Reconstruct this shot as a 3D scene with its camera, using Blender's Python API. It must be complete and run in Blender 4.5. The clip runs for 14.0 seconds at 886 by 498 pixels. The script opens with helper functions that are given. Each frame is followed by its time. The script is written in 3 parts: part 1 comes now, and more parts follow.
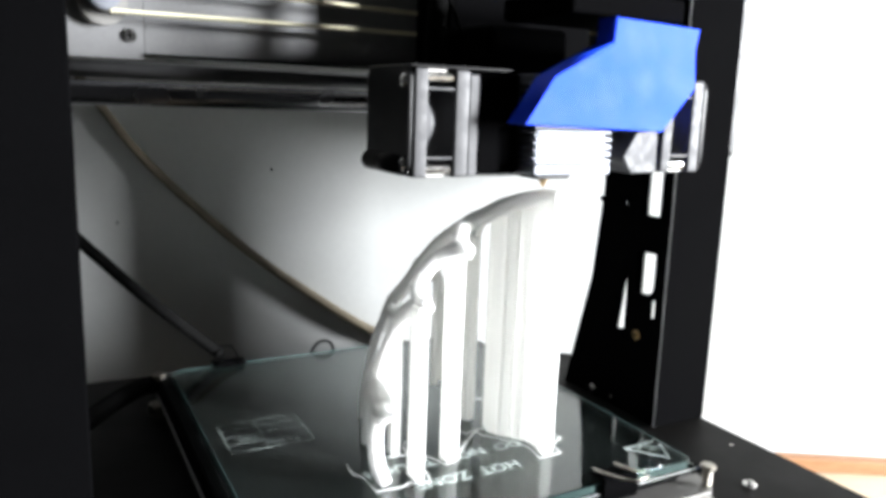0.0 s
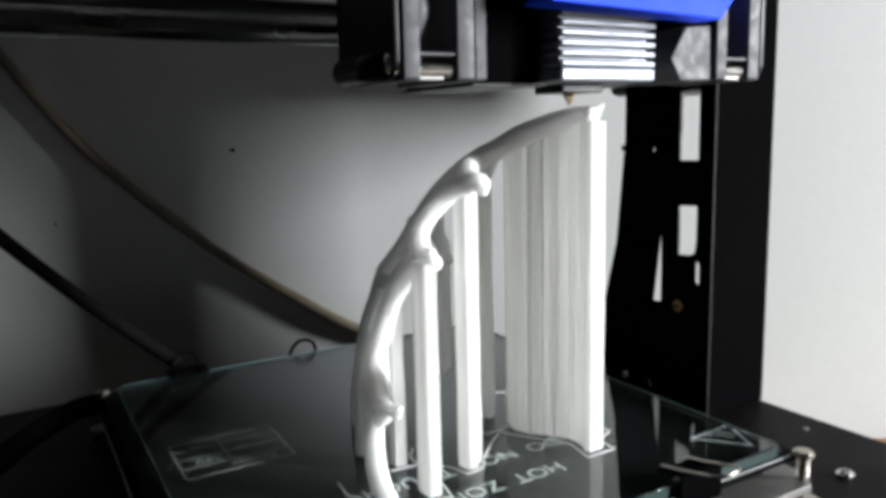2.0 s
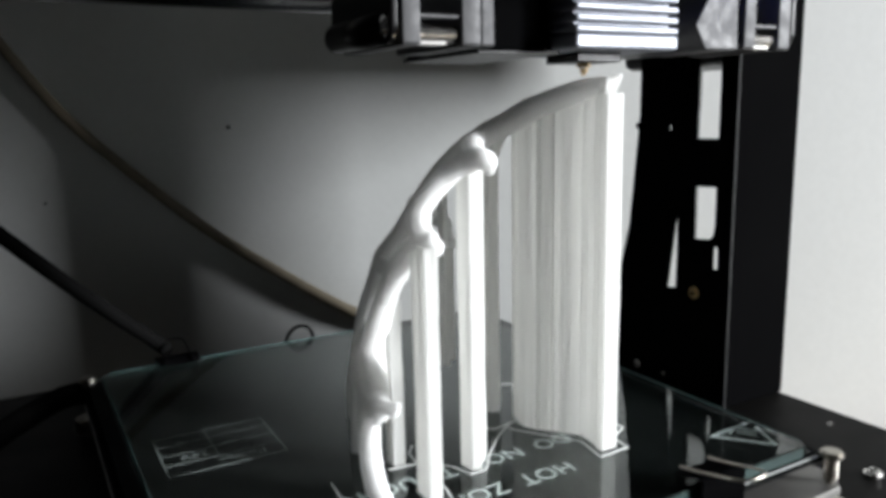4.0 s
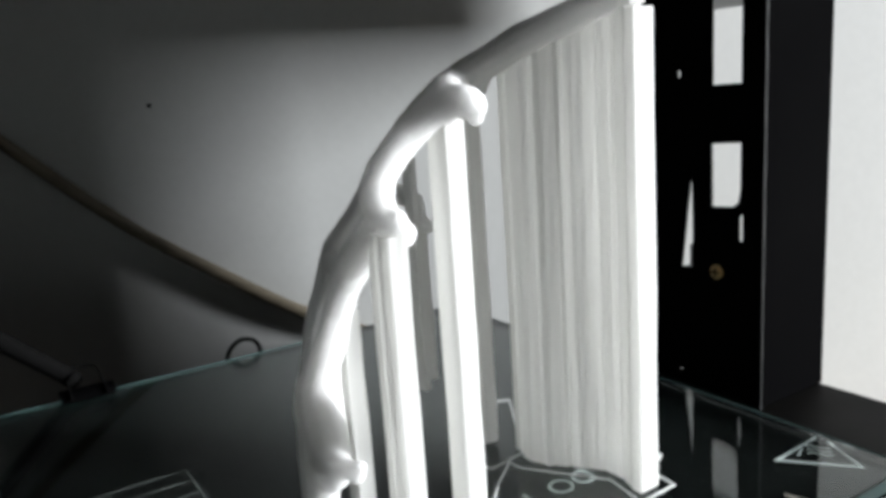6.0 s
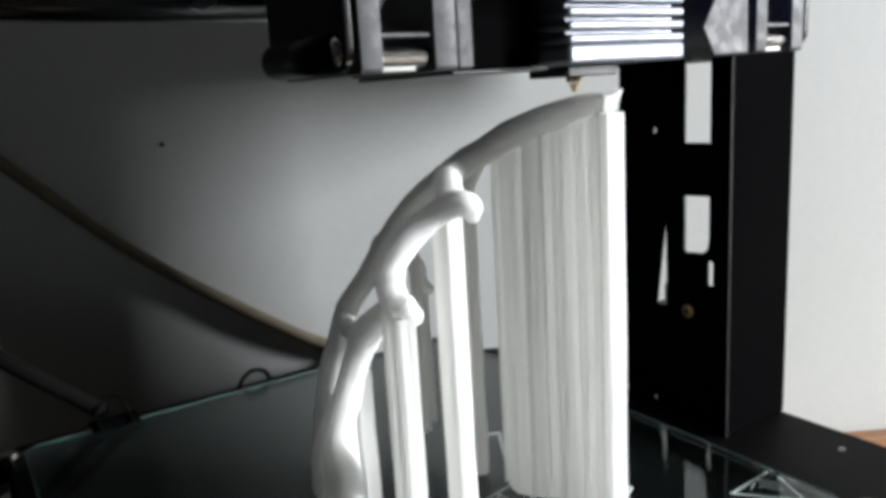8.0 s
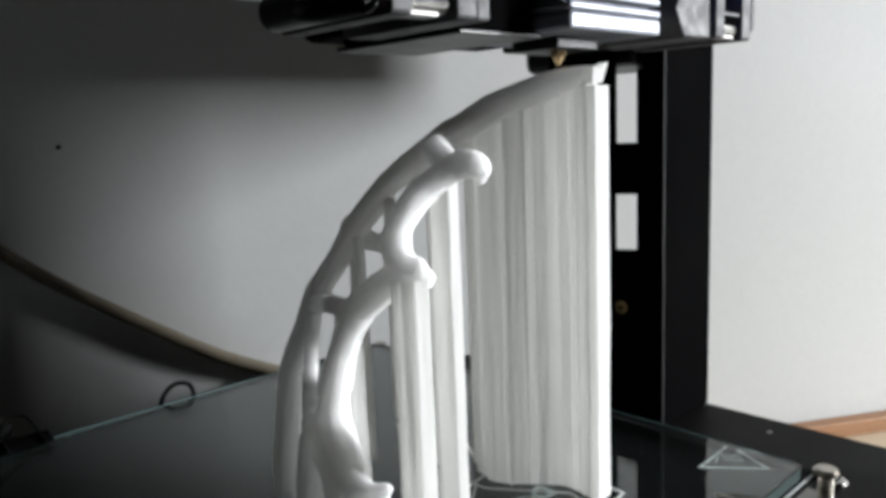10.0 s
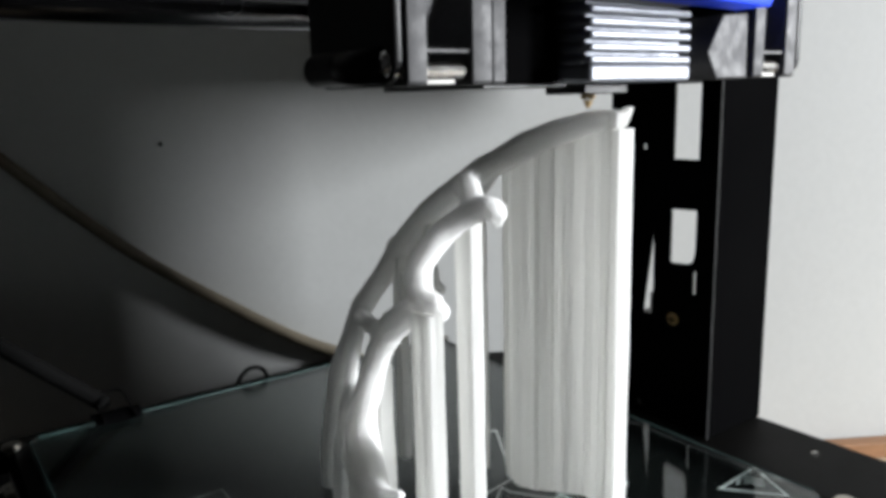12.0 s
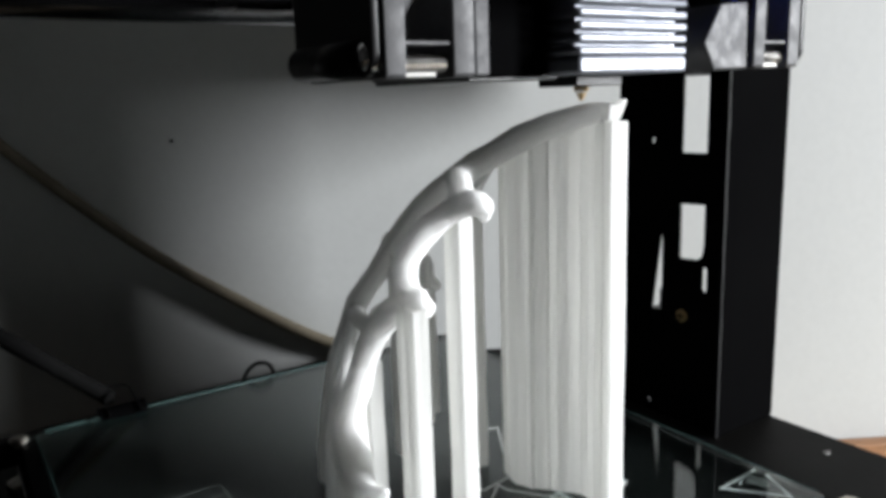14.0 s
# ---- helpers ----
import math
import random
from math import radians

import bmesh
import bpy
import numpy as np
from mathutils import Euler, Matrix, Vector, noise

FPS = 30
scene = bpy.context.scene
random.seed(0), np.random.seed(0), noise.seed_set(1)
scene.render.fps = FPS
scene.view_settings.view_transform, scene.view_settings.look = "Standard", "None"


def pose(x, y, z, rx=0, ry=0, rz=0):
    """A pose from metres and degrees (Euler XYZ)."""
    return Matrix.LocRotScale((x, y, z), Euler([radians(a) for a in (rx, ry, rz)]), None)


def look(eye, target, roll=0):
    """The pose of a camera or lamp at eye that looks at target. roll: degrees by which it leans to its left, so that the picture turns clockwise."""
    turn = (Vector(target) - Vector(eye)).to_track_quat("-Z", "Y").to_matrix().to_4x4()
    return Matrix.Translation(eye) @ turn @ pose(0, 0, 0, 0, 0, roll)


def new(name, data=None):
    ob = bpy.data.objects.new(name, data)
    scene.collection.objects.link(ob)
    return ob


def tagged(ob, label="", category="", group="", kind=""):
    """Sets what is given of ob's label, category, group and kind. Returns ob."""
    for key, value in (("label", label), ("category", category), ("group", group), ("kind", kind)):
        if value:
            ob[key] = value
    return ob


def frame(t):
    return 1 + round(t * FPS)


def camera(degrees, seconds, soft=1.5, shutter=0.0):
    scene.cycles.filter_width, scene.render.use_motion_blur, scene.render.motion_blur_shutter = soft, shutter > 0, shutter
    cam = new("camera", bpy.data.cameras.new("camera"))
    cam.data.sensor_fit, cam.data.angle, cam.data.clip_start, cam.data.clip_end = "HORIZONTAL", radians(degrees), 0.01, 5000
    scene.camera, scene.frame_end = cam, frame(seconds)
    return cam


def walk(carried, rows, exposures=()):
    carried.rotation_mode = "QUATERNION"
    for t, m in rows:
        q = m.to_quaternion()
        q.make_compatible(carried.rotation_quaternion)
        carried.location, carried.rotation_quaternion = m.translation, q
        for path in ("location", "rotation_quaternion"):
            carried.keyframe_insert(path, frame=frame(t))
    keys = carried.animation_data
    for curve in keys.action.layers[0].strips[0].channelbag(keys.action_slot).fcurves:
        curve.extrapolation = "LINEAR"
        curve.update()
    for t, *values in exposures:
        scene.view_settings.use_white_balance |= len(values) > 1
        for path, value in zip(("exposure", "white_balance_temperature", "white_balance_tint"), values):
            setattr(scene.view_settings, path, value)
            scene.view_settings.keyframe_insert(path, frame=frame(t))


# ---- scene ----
cam = camera(60.57, 14.0, soft=4.2)
PATH = [
    (0, -0.0669, -0.2511, 0.1603, 79.24, -1.96, -28.43),
    (0.5, -0.0672, -0.2410, 0.1528, 79.33, -2.98, -28.25),
    (1, -0.0539, -0.2036, 0.1332, 79.50, -2.53, -31.91),
    (1.5, -0.0430, -0.1904, 0.1211, 80.83, 0.27, -30.78),
    (2, -0.0381, -0.1828, 0.1187, 80.85, 1.49, -30.33),
    (2.5, -0.0313, -0.1884, 0.1173, 79.89, 0.11, -30.11),
    (3, -0.0365, -0.1902, 0.1166, 79.53, -0.59, -28.87),
    (5.5, -0.0002, -0.1108, 0.1113, 79.31, 4.31, -32.61),
    (6, 0.0052, -0.1072, 0.1032, 78.34, 3.93, -32.88),
    (6.5, 0.0075, -0.1055, 0.1016, 78.41, 3.49, -33.31),
    (7, -0.0066, -0.1286, 0.1269, 79.50, 3.23, -31.14),
    (7.5, -0.0082, -0.1260, 0.1263, 79.55, 4.33, -33.31),
    (8, -0.0094, -0.1268, 0.1282, 78.07, 3.49, -33.67),
    (10.5, -0.0368, -0.1003, 0.1085, 80.96, 2.41, -44.89),
    (11, -0.0336, -0.1170, 0.1129, 79.71, 1.91, -38.92),
    (11.5, -0.0266, -0.1354, 0.1220, 78.84, 0.87, -35.20),
    (12, -0.0289, -0.1286, 0.1294, 78.68, 1.49, -35.90),
    (12.5, -0.0239, -0.1156, 0.1272, 77.47, 0.31, -37.86),
    (13, -0.0117, -0.1390, 0.1303, 77.61, 0.98, -34.12),
    (13.5, -0.0208, -0.1294, 0.1316, 78.24, 2.59, -35.17),
    (14, -0.0192, -0.1328, 0.1284, 78.45, 1.97, -33.92),
]
walk(cam, [(t, pose(*p)) for t, *p in PATH],
     exposures=[(0.0, 1.25), (0.5, 0.55), (1.0, 0.27), (1.5, 0.1), (2.0, -0.02), (3.0, -0.05), (6.0, 0.0), (6.5, -0.03), (7.0, -0.16), (8.0, -0.08), (10.5, -0.28), (11.0, -0.2), (11.5, -0.17), (13.0, -0.2), (14.0, -0.1)])

# ---- world and light ----
ROOM = pose(0, 0, 0, 0, 0, -31)          # the room stands askew to the printer
world = bpy.data.worlds.new("world")
scene.world = world
world.use_nodes = True
sky = world.node_tree.nodes.new("ShaderNodeTexSky")
sky.sky_type, sky.sun_disc = "NISHITA", False
sky.sun_elevation, sky.sun_rotation = radians(35), radians(120)
world.node_tree.links.new(sky.outputs[0], world.node_tree.nodes["Background"].inputs[0])
world.node_tree.nodes["Background"].inputs[1].default_value = 0.012

LIGHT_AT = (2.0, -0.325, 0.34)              # middle of the opening for the added lamp, in the room's axes
# lamp added at the side to set the wall's shading; its source is unseen
lamp = bpy.data.lights.new("added_side_light", "AREA")
lamp.shape, lamp.size, lamp.size_y, lamp.energy, lamp.color = "RECTANGLE", 0.24, 0.6, 100, (0.975, 1.0, 1.03)
lamp_ob = new("added_side_light", lamp)
lamp_ob.matrix_world = ROOM @ look((LIGHT_AT[0] - 0.06, LIGHT_AT[1], LIGHT_AT[2]), (0.0, 0.2, 0.1))


# ---- materials ----
def material(name, color, rough=0.5, metal=0.0, grain=0.0, scale=400.0, bump=0.0, stain=0.0, stain_scale=30.0, spec=0.5, coat=0.0,
             stretch=(1, 1, 1), per_piece=0.0):
    m = bpy.data.materials.new(name)
    m.use_nodes = True
    nt = m.node_tree
    b = nt.nodes["Principled BSDF"]
    b.inputs["Roughness"].default_value, b.inputs["Metallic"].default_value = rough, metal
    b.inputs["Specular IOR Level"].default_value, b.inputs["Coat Weight"].default_value = spec, coat
    b.inputs["Base Color"].default_value = (*color, 1)
    co = nt.nodes.new("ShaderNodeTexCoord")
    mp = nt.nodes.new("ShaderNodeMapping")
    mp.inputs["Scale"].default_value = stretch
    nt.links.new(co.outputs["Object"], mp.inputs[0])

    def tex(s, detail):
        n = nt.nodes.new("ShaderNodeTexNoise")
        n.inputs["Scale"].default_value, n.inputs["Detail"].default_value = s, detail
        nt.links.new(mp.outputs[0], n.inputs["Vector"])
        return n
    fine, broad = tex(scale, 4), tex(stain_scale, 3)
    last = None
    for source, amount in ((fine, grain), (broad, stain)):
        if amount:
            ramp = nt.nodes.new("ShaderNodeMapRange")
            ramp.inputs[1].default_value, ramp.inputs[2].default_value = 0.3, 0.7
            ramp.inputs[3].default_value, ramp.inputs[4].default_value = 1 - amount, 1 + amount
            nt.links.new(source.outputs[0], ramp.inputs[0])
            mix = nt.nodes.new("ShaderNodeVectorMath")
            mix.operation = "SCALE"
            if last is None:
                mix.inputs[0].default_value = color
            else:
                nt.links.new(last.outputs[0], mix.inputs[0])
            nt.links.new(ramp.outputs[0], mix.inputs["Scale"])
            last = mix
    if last is not None:
        nt.links.new(last.outputs[0], b.inputs["Base Color"])
        wear = nt.nodes.new("ShaderNodeMapRange")
        wear.inputs[1].default_value, wear.inputs[2].default_value = 0.3, 0.7
        wear.inputs[3].default_value, wear.inputs[4].default_value = max(0.02, rough * 0.85), min(1, rough * 1.2)
        nt.links.new(broad.outputs[0], wear.inputs[0])
        nt.links.new(wear.outputs[0], b.inputs["Roughness"])
    if bump:
        bp = nt.nodes.new("ShaderNodeBump")
        bp.inputs["Strength"].default_value, bp.inputs["Distance"].default_value = bump, 0.0005
        nt.links.new(fine.outputs[0], bp.inputs["Height"])
        nt.links.new(bp.outputs[0], b.inputs["Normal"])
    return m


def layered(name, color, rough, strength, sub=0.15, reach=0.002):
    """Extruded plastic: fine level lines up the height, faint vertical streaks."""
    m = material(name, color, rough, grain=0.02, scale=900, stain=0.03, stain_scale=60)
    nt = m.node_tree
    b = nt.nodes["Principled BSDF"]
    b.inputs["Subsurface Weight"].default_value = sub
    b.inputs["Subsurface Radius"].default_value = (1, 1, 1)
    b.inputs["Subsurface Scale"].default_value = reach
    co = nt.nodes.new("ShaderNodeTexCoord")
    wave = nt.nodes.new("ShaderNodeTexWave")
    wave.bands_direction = "Z"
    wave.inputs["Scale"].default_value, wave.inputs["Distortion"].default_value = 800.0, 0.6
    wave.inputs["Detail Scale"].default_value = 40
    nt.links.new(co.outputs["Object"], wave.inputs["Vector"])
    bp = nt.nodes.new("ShaderNodeBump")
    bp.inputs["Strength"].default_value, bp.inputs["Distance"].default_value = strength, 0.0002
    nt.links.new(wave.outputs[1], bp.inputs["Height"])
    nt.links.new(bp.outputs[0], b.inputs["Normal"])
    return m


M_WALL = material("wall_paint", (0.535, 0.545, 0.535), 0.75, grain=0.02, scale=260, bump=0.12, stain=0.04, stain_scale=5)
# near-black on unseen surfaces, so little light bounces into the shadows
M_ROOM = material("unseen_room_dark", (0.022, 0.022, 0.022), 0.9, grain=0.02, scale=100, stain=0.03, stain_scale=3, spec=0.05)
M_TABLE = material("beech_table", (0.52, 0.42, 0.30), 0.45, grain=0.06, scale=60, stain=0.08, stain_scale=8, stretch=(1, 8, 1))
M_TRIM = material("brown_wood_trim", (0.30, 0.15, 0.07), 0.5, grain=0.15, scale=120, stain=0.1, stain_scale=20, stretch=(1, 6, 6))
M_BLACK = material("black_powder_coat", (0.0018, 0.0018, 0.0020), 0.8, grain=0.2, scale=1800, bump=0.12, stain=0.15, stain_scale=14, spec=0.005)
M_BPLASTIC = material("black_plastic", (0.006, 0.006, 0.0065), 0.38, grain=0.12, scale=900, bump=0.08, stain=0.1, stain_scale=50, spec=0.25)
M_GLOSSB = material("black_gloss_plastic", (0.003, 0.003, 0.0034), 0.34, grain=0.1, scale=600, stain=0.2, stain_scale=40, spec=0.15)
M_GPLASTIC = material("worn_dark_grey_plastic", (0.046, 0.046, 0.049), 0.6, grain=0.22, scale=1400, bump=0.12, stain=0.08, stain_scale=260)
M_PCB = material("black_solder_mask", (0.003, 0.0036, 0.0036), 0.6, grain=0.1, scale=500, stain=0.2, stain_scale=25, spec=0.03)
M_SILK = material("white_silk_print", (0.80, 0.82, 0.81), 0.6, grain=0.08, scale=1500, stain=0.08, stain_scale=200)
M_TEXT = material("thin_silk_print", (0.62, 0.64, 0.63), 0.6, grain=0.15, scale=1500, stain=0.15, stain_scale=150)
M_SILKDIM = material("worn_silk_print", (0.30, 0.31, 0.305), 0.6, grain=0.3, scale=1500, stain=0.3, stain_scale=150)
M_ALU = material("brushed_aluminium", (0.21, 0.205, 0.195), 0.5, 0.7, grain=0.06, scale=900, bump=0.1, stain=0.06, stain_scale=60, stretch=(0.1, 1, 1))
M_FIN = material("cast_aluminium_fins", (0.20, 0.21, 0.235), 0.5, 0.85, grain=0.05, scale=700, bump=0.15, stain=0.08, stain_scale=90)
M_STEEL = material("polished_steel_rod", (0.62, 0.63, 0.65), 0.13, 1.0, grain=0.03, scale=500, stain=0.05, stain_scale=40)
M_ROD = material("dark_hardened_rod", (0.27, 0.27, 0.285), 0.24, 1.0, grain=0.03, scale=500, stain=0.08, stain_scale=40)
M_CHROME = material("nickel_screw", (0.75, 0.74, 0.72), 0.2, 1.0, grain=0.04, scale=800, stain=0.08, stain_scale=200)
M_BASE = material("satin_black_powder_coat", (0.0052, 0.0049, 0.0046), 0.5, grain=0.12, scale=900, bump=0.12, stain=0.2, stain_scale=25, spec=0.06)
M_WIRE = material("dull_nickel_wire", (0.42, 0.395, 0.35), 0.3, 1.0, grain=0.06, scale=800, stain=0.15, stain_scale=200)
M_BRASS = material("brass_screw", (0.65, 0.48, 0.26), 0.3, 1.0, grain=0.05, scale=800, stain=0.1, stain_scale=200)
M_GREYM = material("grey_zinc_plate", (0.15, 0.15, 0.152), 0.45, 0.5, grain=0.05, scale=500, bump=0.08, stain=0.08, stain_scale=25)
M_BELT = material("pale_belt", (0.62, 0.58, 0.42), 0.6, grain=0.1, scale=900, stain=0.1, stain_scale=90)
M_BLUE = layered("blue_printed_plastic", (0.016, 0.075, 0.95), 0.6, 0.25)
M_BLUE.node_tree.nodes["Principled BSDF"].inputs["Specular IOR Level"].default_value = 0.15
M_PLA = layered("white_printed_plastic", (0.80, 0.80, 0.785), 0.55, 0.35, 1.0, 0.010)
M_PLAS = layered("white_support_plastic", (0.84, 0.84, 0.82), 0.5, 0.5, 0.3, 0.004)
# thin hollow walls let light through, more so where the strands lie loose
_nt = M_PLAS.node_tree
_tl = _nt.nodes.new("ShaderNodeBsdfTranslucent")
_tl.inputs[0].default_value = (0.95, 0.95, 0.93, 1)
_mx = _nt.nodes.new("ShaderNodeMixShader")
_co = _nt.nodes.new("ShaderNodeTexCoord")
_mp = _nt.nodes.new("ShaderNodeMapping")
_mp.inputs["Scale"].default_value = (1, 1, 0.012)
_streak = _nt.nodes.new("ShaderNodeTexNoise")
_streak.inputs["Scale"].default_value, _streak.inputs["Detail"].default_value = 520.0, 3.0
_range = _nt.nodes.new("ShaderNodeMapRange")
_range.inputs[1].default_value, _range.inputs[2].default_value = 0.35, 0.65
_range.inputs[3].default_value, _range.inputs[4].default_value = 0.24, 0.60
_nt.links.new(_co.outputs["Object"], _mp.inputs[0])
_nt.links.new(_mp.outputs[0], _streak.inputs["Vector"])
_nt.links.new(_streak.outputs[0], _range.inputs[0])
_nt.links.new(_range.outputs[0], _mx.inputs[0])
_nt.links.new(_nt.nodes["Principled BSDF"].outputs[0], _mx.inputs[1])
_nt.links.new(_tl.outputs[0], _mx.inputs[2])
_nt.links.new(_mx.outputs[0], _nt.nodes["Material Output"].inputs[0])
M_TAN = material("tan_cable_sleeve", (0.16, 0.135, 0.095), 0.6, grain=0.15, scale=600, bump=0.3, stain=0.15, stain_scale=50)
M_CABLE = material("black_cable_sleeve", (0.004, 0.004, 0.004), 0.8, grain=0.2, scale=900, bump=0.4, stain=0.1, stain_scale=60, spec=0.02)

M_GLASS = bpy.data.materials.new("green_float_glass")
M_GLASS.use_nodes = True
_g = M_GLASS.node_tree.nodes["Principled BSDF"]
_g.inputs["Base Color"].default_value = (0.90, 0.98, 0.96, 1)
_g.inputs["Roughness"].default_value, _g.inputs["IOR"].default_value = 0.015, 1.40
_g.inputs["Transmission Weight"].default_value = 1.0
M_GEDGE = material("ground_glass_edge", (0.0045, 0.024, 0.0215), 0.4, grain=0.2, scale=300, stain=0.2, stain_scale=40)

M_ARRIS = material("pale_ground_arris", (0.028, 0.066, 0.062), 0.5, grain=0.2, scale=300, stain=0.35, stain_scale=40)


# ---- mesh helpers ----
def part(name, bm, mat, parent=None, label="", smooth=False):
    me = bpy.data.meshes.new(name)
    if isinstance(bm, bpy.types.Mesh):
        me = bm
        me.name = name
    else:
        bm.to_mesh(me)
        bm.free()
    me.materials.clear()
    me.materials.append(mat)
    if smooth:
        me.polygons.foreach_set("use_smooth", [True] * len(me.polygons))
    ob = new(name, me)
    ob.parent = parent
    return tagged(ob, label)


def thing(name, label, category, group="", kind="", at=(0, 0, 0)):
    ob = new(name)
    ob.empty_display_size = 0.01
    return tagged(ob, label, category, group, kind)


def box(x0, x1, y0, y1, z0, z1, bevel=0.0, into=None, m=None, segs=2):
    bm = bmesh.new()
    bmesh.ops.create_cube(bm, size=1)
    bmesh.ops.transform(bm, matrix=Matrix.Translation(((x0 + x1) / 2, (y0 + y1) / 2, (z0 + z1) / 2)) @ Matrix.Diagonal((x1 - x0, y1 - y0, z1 - z0, 1)), verts=bm.verts)
    if bevel:
        bmesh.ops.bevel(bm, geom=bm.edges[:], offset=bevel, segments=segs, affect="EDGES", profile=0.5)
    return merge(bm, into, m)


def merge(bm, into=None, m=None):
    if m is not None:
        bmesh.ops.transform(bm, matrix=m, verts=bm.verts)
    if into is None:
        return bm
    me = bpy.data.meshes.new("merge")
    bm.to_mesh(me)
    bm.free()
    into.from_mesh(me)
    bpy.data.meshes.remove(me)
    return into


def rod(p0, p1, r, n=16, into=None, bevel=0.0, r2=None):
    p0, p1 = Vector(p0), Vector(p1)
    bm = bmesh.new()
    bmesh.ops.create_cone(bm, cap_ends=True, segments=n, radius1=r, radius2=r if r2 is None else r2, depth=(p1 - p0).length)
    if bevel:
        bmesh.ops.bevel(bm, geom=[e for e in bm.edges if any(len(f.verts) > 4 for f in e.link_faces)], offset=bevel, segments=2, affect="EDGES")
    turn = (p1 - p0).to_track_quat("Z", "Y").to_matrix().to_4x4()
    return merge(bm, into, Matrix.Translation((p0 + p1) / 2) @ turn)


def ball(p, r, into=None, squash=(1, 1, 1)):
    bm = bmesh.new()
    bmesh.ops.create_uvsphere(bm, u_segments=14, v_segments=9, radius=r)
    return merge(bm, into, Matrix.Translation(p) @ Matrix.Diagonal((*squash, 1)))


def curve_points(pts, steps=6):
    """A smooth run through the points; each may carry further numbers, such as a radius."""
    p = [np.array(q, float) for q in pts]
    p = [2 * p[0] - p[1]] + p + [2 * p[-1] - p[-2]]
    out = []
    for i in range(1, len(p) - 2):
        for k in range(steps):
            t = k / steps
            out.append(0.5 * (2 * p[i] + (p[i + 1] - p[i - 1]) * t + (2 * p[i - 1] - 5 * p[i] + 4 * p[i + 1] - p[i + 2]) * t * t
                              + (3 * p[i] - p[i - 1] - 3 * p[i + 1] + p[i + 2]) * t ** 3))
    out.append(p[-2])
    return out


def tube(pts, r=None, n=12, steps=6, into=None):
    run = curve_points(pts, steps)
    bm = bmesh.new() if into is None else into
    rings, side = [], Vector((0.3, 0.2, 1)).normalized()
    for i, q in enumerate(run):
        a, b = run[max(0, i - 1)], run[min(len(run) - 1, i + 1)]
        d = Vector((b - a)[:3]).normalized()
        s = (side - d * side.dot(d)).normalized()
        side = s
        c = d.cross(s)
        rad = r if r is not None else q[3]
        rings.append([bm.verts.new(Vector(q[:3]) + (s * math.cos(2 * math.pi * k / n) + c * math.sin(2 * math.pi * k / n)) * rad) for k in range(n)])
    for a, b in zip(rings, rings[1:]):
        for k in range(n):
            bm.faces.new((a[k], a[(k + 1) % n], b[(k + 1) % n], b[k]))
    bm.faces.new(rings[0][::-1])
    bm.faces.new(rings[-1])
    bmesh.ops.recalc_face_normals(bm, faces=bm.faces)
    return bm


def plate(outline, holes=(), thick=0.002, m=None, bevel=0.0, res=2):
    """A flat plate with holes, drawn in x and y, thick about z = 0."""
    cu = bpy.data.curves.new("plate", "CURVE")
    cu.dimensions, cu.fill_mode, cu.extrude = "2D", "BOTH", thick / 2 - bevel
    cu.bevel_depth, cu.bevel_resolution, cu.offset = bevel, res, -bevel
    for loop in (outline, *holes):
        sp = cu.splines.new("POLY")
        sp.points.add(len(loop) - 1)
        for q, (x, y) in zip(sp.points, loop):
            q.co = (x, y, 0, 1)
        sp.use_cyclic_u = True
    return curve_mesh(cu, m)


def curve_mesh(cu, m=None):
    ob = new("temporary", cu)
    dg = bpy.context.evaluated_depsgraph_get()
    dg.update()
    me = bpy.data.meshes.new_from_object(ob.evaluated_get(dg))
    bpy.data.objects.remove(ob)
    bpy.data.curves.remove(cu)
    if m is not None:
        me.transform(m)
    return me


def text_mesh(words, size, thick, m):
    cu = bpy.data.curves.new("words", "FONT")
    cu.body, cu.size, cu.extrude = words, size, thick
    return curve_mesh(cu, m)


def rounded(x0, x1, y0, y1, r, n=5):
    out = []
    for cx, cy, a in ((x1 - r, y1 - r, 0), (x0 + r, y1 - r, 90), (x0 + r, y0 + r, 180), (x1 - r, y0 + r, 270)):
        out += [(cx + r * math.cos(radians(a + 90 * k / n)), cy + r * math.sin(radians(a + 90 * k / n))) for k in range(n + 1)]
    return out


def stroke(pts, width, closed=False):
    """A flat mitred line of some width along points in x and y, as a bmesh at z = 0, 0.3 mm thick."""
    bm = bmesh.new()
    p = [Vector(q) for q in pts]
    n = len(p)
    rings = []
    for i in range(n):
        a = p[i - 1] if i or closed else p[i] * 2 - p[1]
        b = p[(i + 1) % n] if i < n - 1 or closed else p[i] * 2 - p[i - 1]
        d, e = (p[i] - a).normalized(), (b - p[i]).normalized()
        t = (d + e).normalized()
        side = Vector((-t.y, t.x)) * (width / 2 / max(0.45, t.dot(d)))
        rings.append([bm.verts.new((*(p[i] + side * s), z)) for s, z in ((1, 0), (-1, 0), (-1, 0.0003), (1, 0.0003))])
    for i in range(n if closed else n - 1):
        a, b = rings[i], rings[(i + 1) % n]
        for k in range(4):
            bm.faces.new((a[k], a[(k + 1) % 4], b[(k + 1) % 4], b[k]))
    if not closed:
        bm.faces.new(rings[0][::-1])
        bm.faces.new(rings[-1])
    bmesh.ops.recalc_face_normals(bm, faces=bm.faces)
    return bm


YZ = Matrix(((0, 0, 1, 0), (1, 0, 0, 0), (0, 1, 0, 0), (0, 0, 0, 1)))     # plate's x, y -> world y, z
XZ = Matrix(((1, 0, 0, 0), (0, 0, -1, 0), (0, 1, 0, 0), (0, 0, 0, 1)))    # plate's x, y -> world x, z


